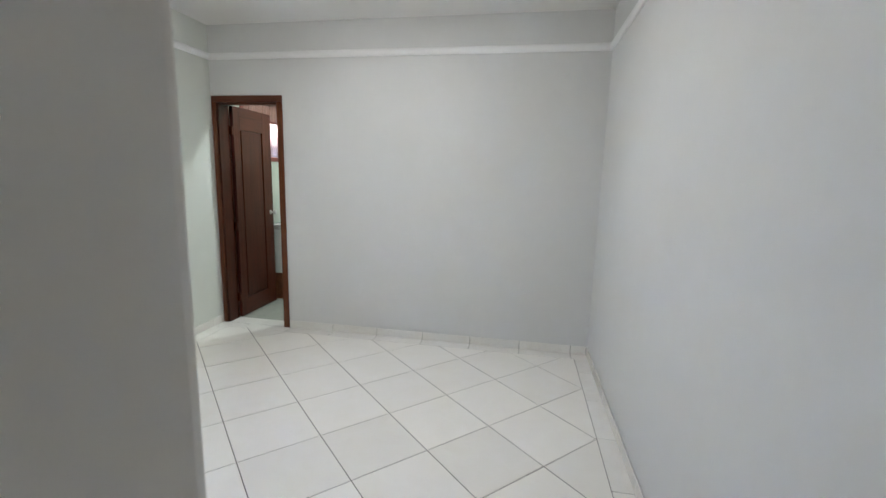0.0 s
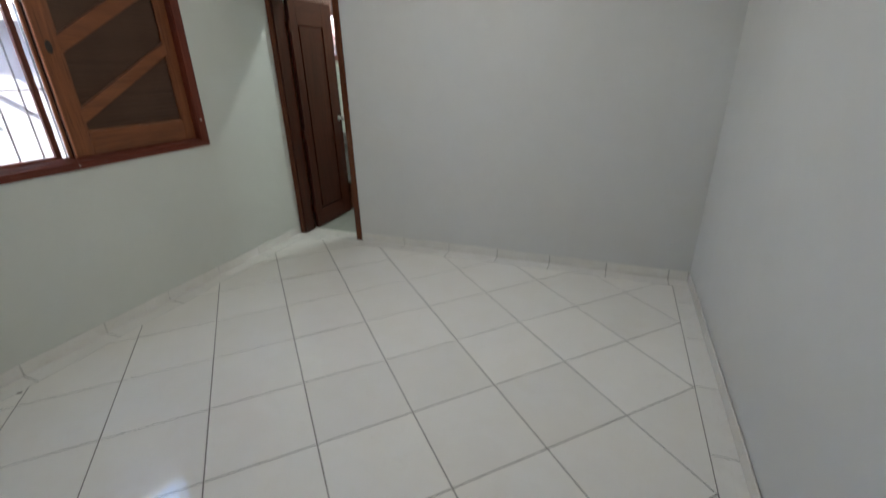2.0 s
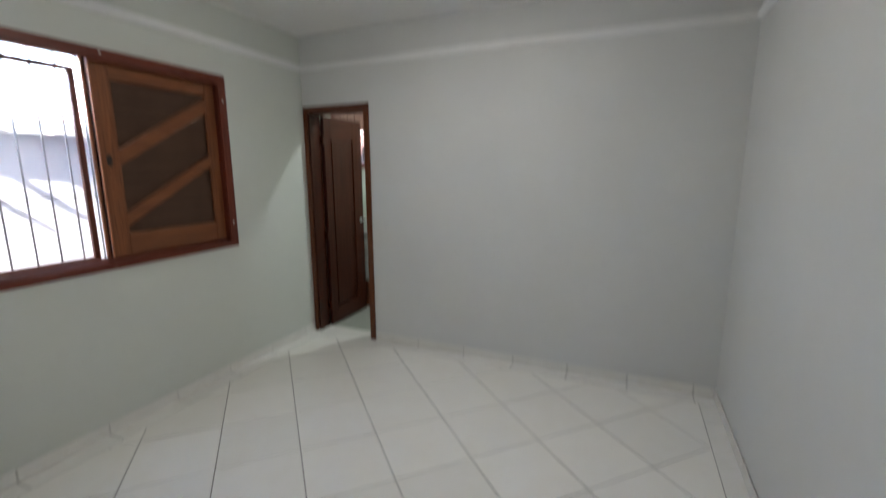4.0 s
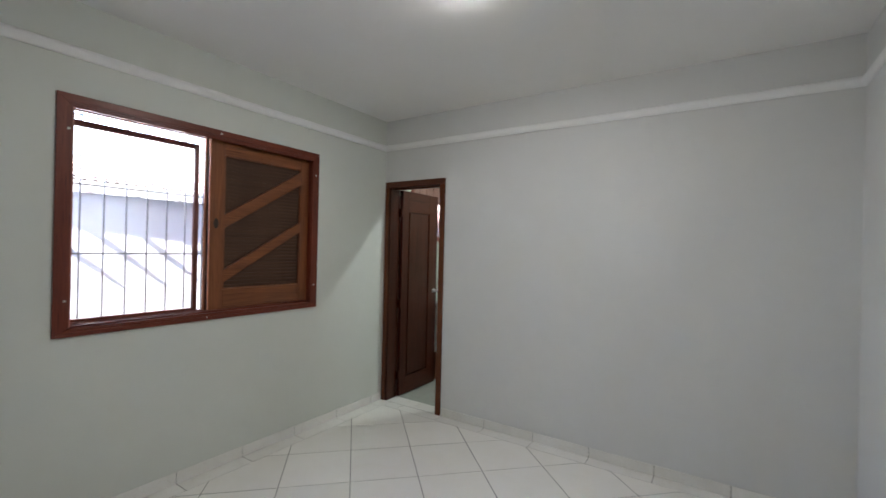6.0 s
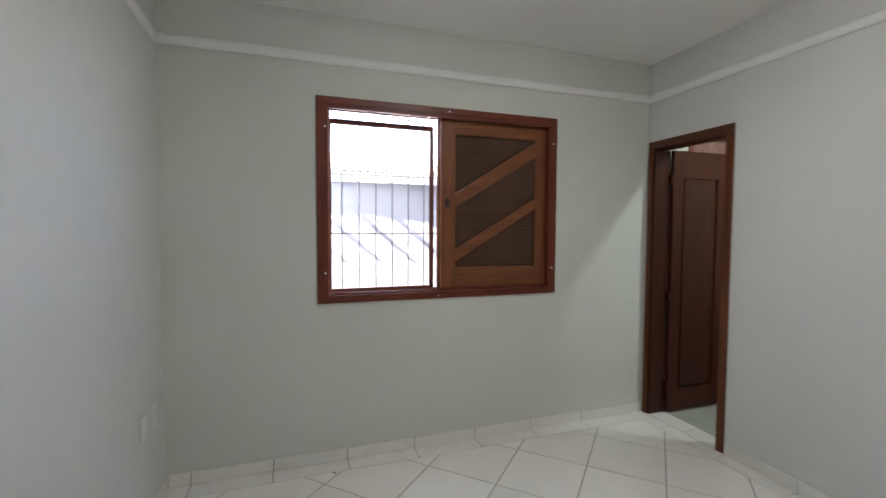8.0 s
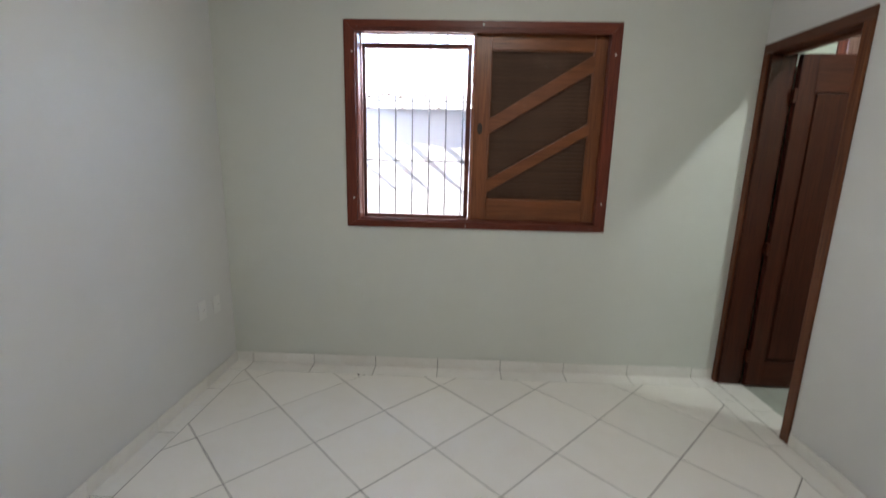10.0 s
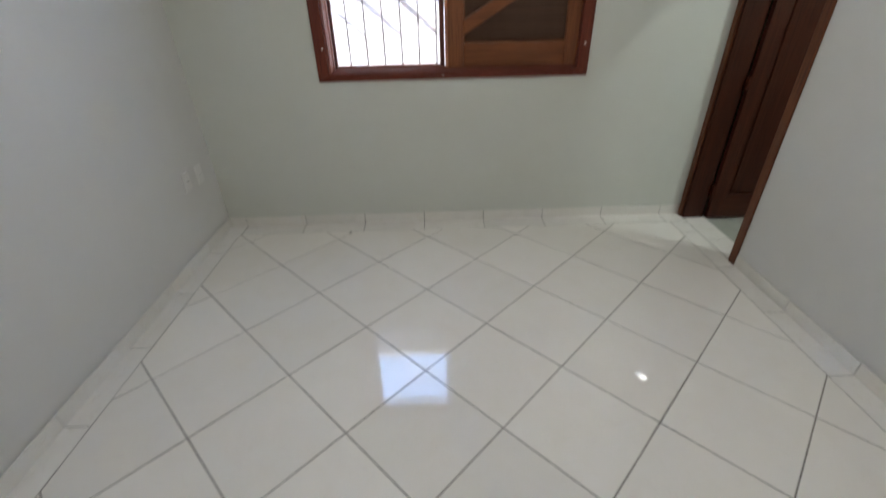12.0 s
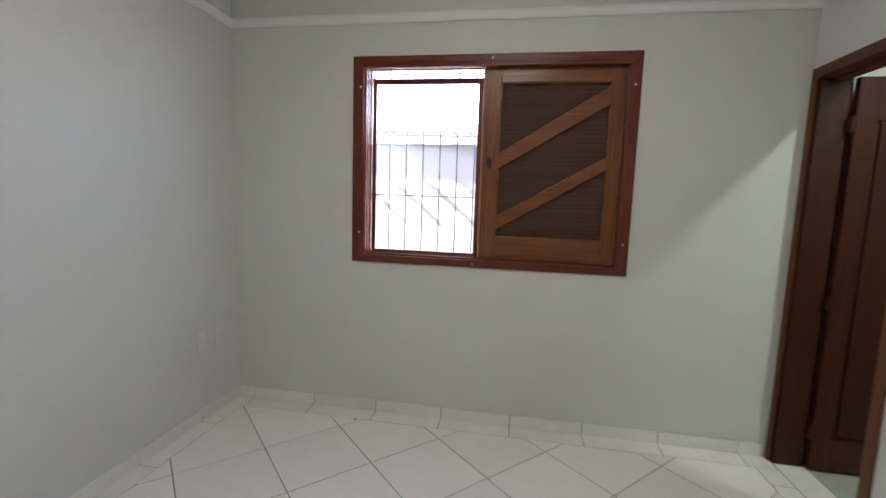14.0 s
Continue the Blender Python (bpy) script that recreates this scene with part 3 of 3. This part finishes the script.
def tiled_slope(x0, z0, x1, z1, y0, y1, wave=0.20, height=0.035, thick=0.012):
    """Barrel roof tiles as one wavy sheet with thickness; the slope runs from the eave to the ridge in steps of a tile."""
    bm = bmesh.new()
    n = int((y1 - y0) / wave * 8)
    rows = max(2, int(abs(x1 - x0) / 0.36))
    for r in range(rows):
        a, b = r / rows, (r + 1.12) / rows
        grid = []
        for s, lift in ((a, 0.022), (b, 0.0)):
            for t in (0, thick):
                grid.append([bm.verts.new((x0 + (x1 - x0) * s, y0 + (y1 - y0) * k / n,
                                           z0 + (z1 - z0) * s + lift + t + height * abs(math.sin(math.pi * (y1 - y0) * k / n / wave)))) for k in range(n + 1)])
        for k in range(n):
            for i, j in ((0, 2), (3, 1), (1, 0), (2, 3)):
                bm.faces.new((grid[i][k], grid[j][k], grid[j][k + 1], grid[i][k + 1]))
    return bm


# neighbouring outbuilding, a narrow gap away: rendered wall, coping with wooden pegs, low tiled roof
NX = -3.08
nb = thing("neighbour_building", "low white rendered outbuilding with pale tiled roof", "building", at=(NX, 2.5, -0.151))
nm = Matrix.Translation((-NX, -2.5, 0.151))


def near(name, bm, mat, label=""):
    bmesh.ops.transform(bm, matrix=nm, verts=bm.verts[:])
    return part(name, bm, mat, nb, label)


near("wall", boxes((NX - 0.15, NX, -5, 10, -0.151, 1.849)), RENDERED, "white rendered wall in raking sun")
near("coping", prism([(NX - 0.15, -5), (NX + 0.027, -5), (NX + 0.027, 1.0), (NX + 0.031, 1.8), (NX + 0.043, 2.65), (NX + 0.047, 3.2), (NX + 0.047, 10), (NX - 0.15, 10)], "z", 1.850, 1.925), LACQUER, "white coping")
for k in range(48):
    y = -4.40 + 0.265 * k
    e = NX + 0.030
    near("peg", prism([(e - 0.03, y - 0.026), (e - 0.03, y + 0.026), (NX + 0.057, y + 0.019), (NX + 0.077, y + 0.006), (NX + 0.077, y - 0.006), (NX + 0.057, y - 0.019)], "z", 1.852, 1.868), PALECLAY)
near("roof", tiled_slope(-3.052, 1.898, -3.42, 1.98, -3.0, 8.0, 0.0585, 0.020, 0.006), PALECLAY, "weathered pale roof tiles")
near("roof", tiled_slope(-3.30, 1.905, -8.0, 2.80, -5.0, 10.0), PALECLAY, "weathered pale roof tiles")
near("end_wall", boxes((-8.2, -8.0, -5, 10, -0.151, 2.80)), RENDERED)
for y in (-5.0, 9.85):
    near("gable", prism([(NX - 0.15, -0.151), (NX - 0.15, 1.90), (-8.0, 2.75), (-8.0, -0.151)], "y", y, y + 0.15), RENDERED)

# ---------------- floor ----------------
floor = structure("floor", boxes((XW, XE, YS, YN, -0.15, -0.0018), (-0.02, XE, YB, YS, -0.15, -0.0018), (DX0 + 0.02, DX1 - 0.02, YN, YD + 0.011, -0.15, -0.0018)), GROUT,
                  "cream glazed tile floor laid diagonally with grey joints", "floor")
P = 0.318
GAP = 0.0025


def clipped(poly, axis, limit, keep_above):
    out = []
    for a, b in zip(poly, poly[1:] + poly[:1]):
        ina, inb = ((p[axis] >= limit) == keep_above for p in (a, b))
        if ina:
            out.append(a)
        if ina != inb:
            t = (limit - a[axis]) / (b[axis] - a[axis])
            out.append((a[0] + t * (b[0] - a[0]), a[1] + t * (b[1] - a[1])))
    return out


def tile_mesh(poly, mat, top=0.0, deep=0.010, soft=0.0012):
    """A convex tile with a softened upper edge, its polygon about its own middle."""
    bm = bmesh.new()
    cx, cy = sum(p[0] for p in poly) / len(poly), sum(p[1] for p in poly) / len(poly)

    def ring(inset, z):
        vs = []
        for x, y in poly:
            d = math.hypot(x - cx, y - cy)
            f = max(0.2, 1 - inset * 1.3 / d) if d > 1e-6 else 1
            vs.append(bm.verts.new((cx + (x - cx) * f, cy + (y - cy) * f, z)))
        return vs
    rings = [ring(0, top - deep), ring(0, top - soft), ring(soft, top)]
    for a, b in zip(rings, rings[1:]):
        for k in range(len(poly)):
            bm.faces.new((a[k], a[(k + 1) % len(poly)], b[(k + 1) % len(poly)], b[k]))
    bm.faces.new(rings[-1])
    bmesh.ops.recalc_face_normals(bm, faces=bm.faces[:])
    return mesh_of("tile", bm, mat)


def lay(poly, mat, whole=None, tilt=0.0011):
    area = abs(sum(a[0] * b[1] - b[0] * a[1] for a, b in zip(poly, poly[1:] + poly[:1]))) / 2
    if area < 0.0006:
        return
    cx, cy = sum(p[0] for p in poly) / len(poly), sum(p[1] for p in poly) / len(poly)
    me = whole or tile_mesh([(x - cx, y - cy) for x, y in poly], mat)
    o = new("tile", me)
    o.parent = floor
    o.location = (cx, cy, random.uniform(-0.0003, 0.0003))
    o.rotation_euler = (random.gauss(0, tilt), random.gauss(0, tilt), 0)


d = P - GAP * 1.4142
whole_tile = tile_mesh([(-d, 0), (0, -d), (d, 0), (0, d)], TILE)
FX0, FX1, FY0, FY1 = -2.382, 0.912, 0.925, 4.120       # diagonal field inside the border


def field(x0, x1, y0, y1):
    for i in range(-24, 24):
        for j in range(-24, 24):
            if (i + j) % 2 == 0:
                continue
            cx, cy = -1.0 + P * i, 2.95 + P * j
            poly = [(cx - d, cy), (cx, cy - d), (cx + d, cy), (cx, cy + d)]
            size = len(poly)
            for axis, limit, above in ((0, x0 + GAP, True), (0, x1 - GAP, False), (1, y0 + GAP, True), (1, y1 - GAP, False)):
                poly = clipped(poly, axis, limit, above) if poly else poly
            if len(poly) < 3:
                continue
            full = size == len(poly) and cx - P > x0 and cx + P < x1 and cy - P > y0 and cy + P < y1
            lay(poly, TILE, whole_tile if full else None)


field(FX0, FX1, FY0, FY1)
field(0.09, FX1, YB + 0.12, FY0)


def strip(axis, lo, hi, joints, across0, across1, mat=BORDER):
    """A row of border tiles along x or y, cut at the joints."""
    marks = [lo] + [j for j in joints if lo + 0.02 < j < hi - 0.02] + [hi]
    for a, b in zip(marks, marks[1:]):
        a, b = a + GAP * 0.8, b - GAP * 0.8
        r = [(a, across0), (b, across0), (b, across1), (a, across1)] if axis == "x" else [(across0, a), (across1, a), (across1, b), (across0, b)]
        lay(r, mat, tilt=0.0008)


W_JOINTS = [0.938 + 0.4495 * k for k in range(8)]
S_JOINTS = [-0.754 + 0.457 * k for k in range(-4, 3)]
E_JOINTS = [2.062 + 0.4515 * k for k in range(-9, 5)]
N_JOINTS = [-0.001 + 0.4445 * k for k in range(-6, 3)]
strip("y", YS + 0.004, YN - 0.004, W_JOINTS, XW + 0.004, FX0 - GAP * 0.6)
strip("x", FX0, XE - 0.004, N_JOINTS, FY1 + GAP * 0.6, YN - 0.004)
strip("y", YB + 0.004, FY1, E_JOINTS, FX1 + GAP * 0.6, XE - 0.004)
strip("x", FX0, 0.09, S_JOINTS, YS + 0.004, FY0 - GAP * 0.6)
strip("x", -2.445, -1.857, [-2.12], YN + 0.002, YD + 0.009)

# a dark chip where a tile corner has broken off
part("chip", prism([(-2.381, 1.732), (-2.374, 1.738), (-2.362, 1.741), (-2.358, 1.749), (-2.369, 1.752), (-2.379, 1.747)], "z", -0.002, 0.0014), DARK, floor, "dark broken tile corner")

# skirting of cut tiles
back = [(0.0004, 0.0005), (0.004, 0.0005), (0.004, 0.070), (0.0004, 0.070)]
run = sweep([(XE - 0.0002, YB + 0.002), (XE - 0.0002, YN - 0.0002), (-1.789, YN - 0.0002)], back)
sweep([(XW + 0.0002, YN - 0.0142), (XW + 0.0002, YS + 0.0002), (XC - 0.042, YS + 0.0002)], back, run)
skirt = structure("baseboard", run, GROUT, "low cream glazed skirting tiles along the walls", "skirting")


def skirting(axis, lo, hi, joints, w0, w1, top=0.076):
    marks = [lo] + [j for j in joints if lo + 0.02 < j < hi - 0.02] + [hi]
    for a, b in zip(marks, marks[1:]):
        a, b = a + 0.0020, b - 0.0020
        t = top + random.uniform(-0.0012, 0.0012)
        bm = boxes((a, b, w0, w1, 0.0012, t) if axis == "x" else (w0, w1, a, b, 0.0012, t), bevel=0.0015)
        mid = sum((v.co for v in bm.verts), Vector()) / len(bm.verts)
        bmesh.ops.translate(bm, vec=-mid, verts=bm.verts[:])
        part("tile", bm, BORDER, skirt).location = mid


skirting("y", YS + 0.0115, YN - 0.014, W_JOINTS, XW + 0.0045, XW + 0.0105)
skirting("x", -1.787, XE - 0.0108, N_JOINTS, YN - 0.0105, YN - 0.0045)
skirting("y", YB + 0.002, YN - 0.0002, E_JOINTS, XE - 0.0105, XE - 0.0045)
skirting("x", XW + 0.0006, XC - 0.040, S_JOINTS, YS + 0.0045, YS + 0.0105)
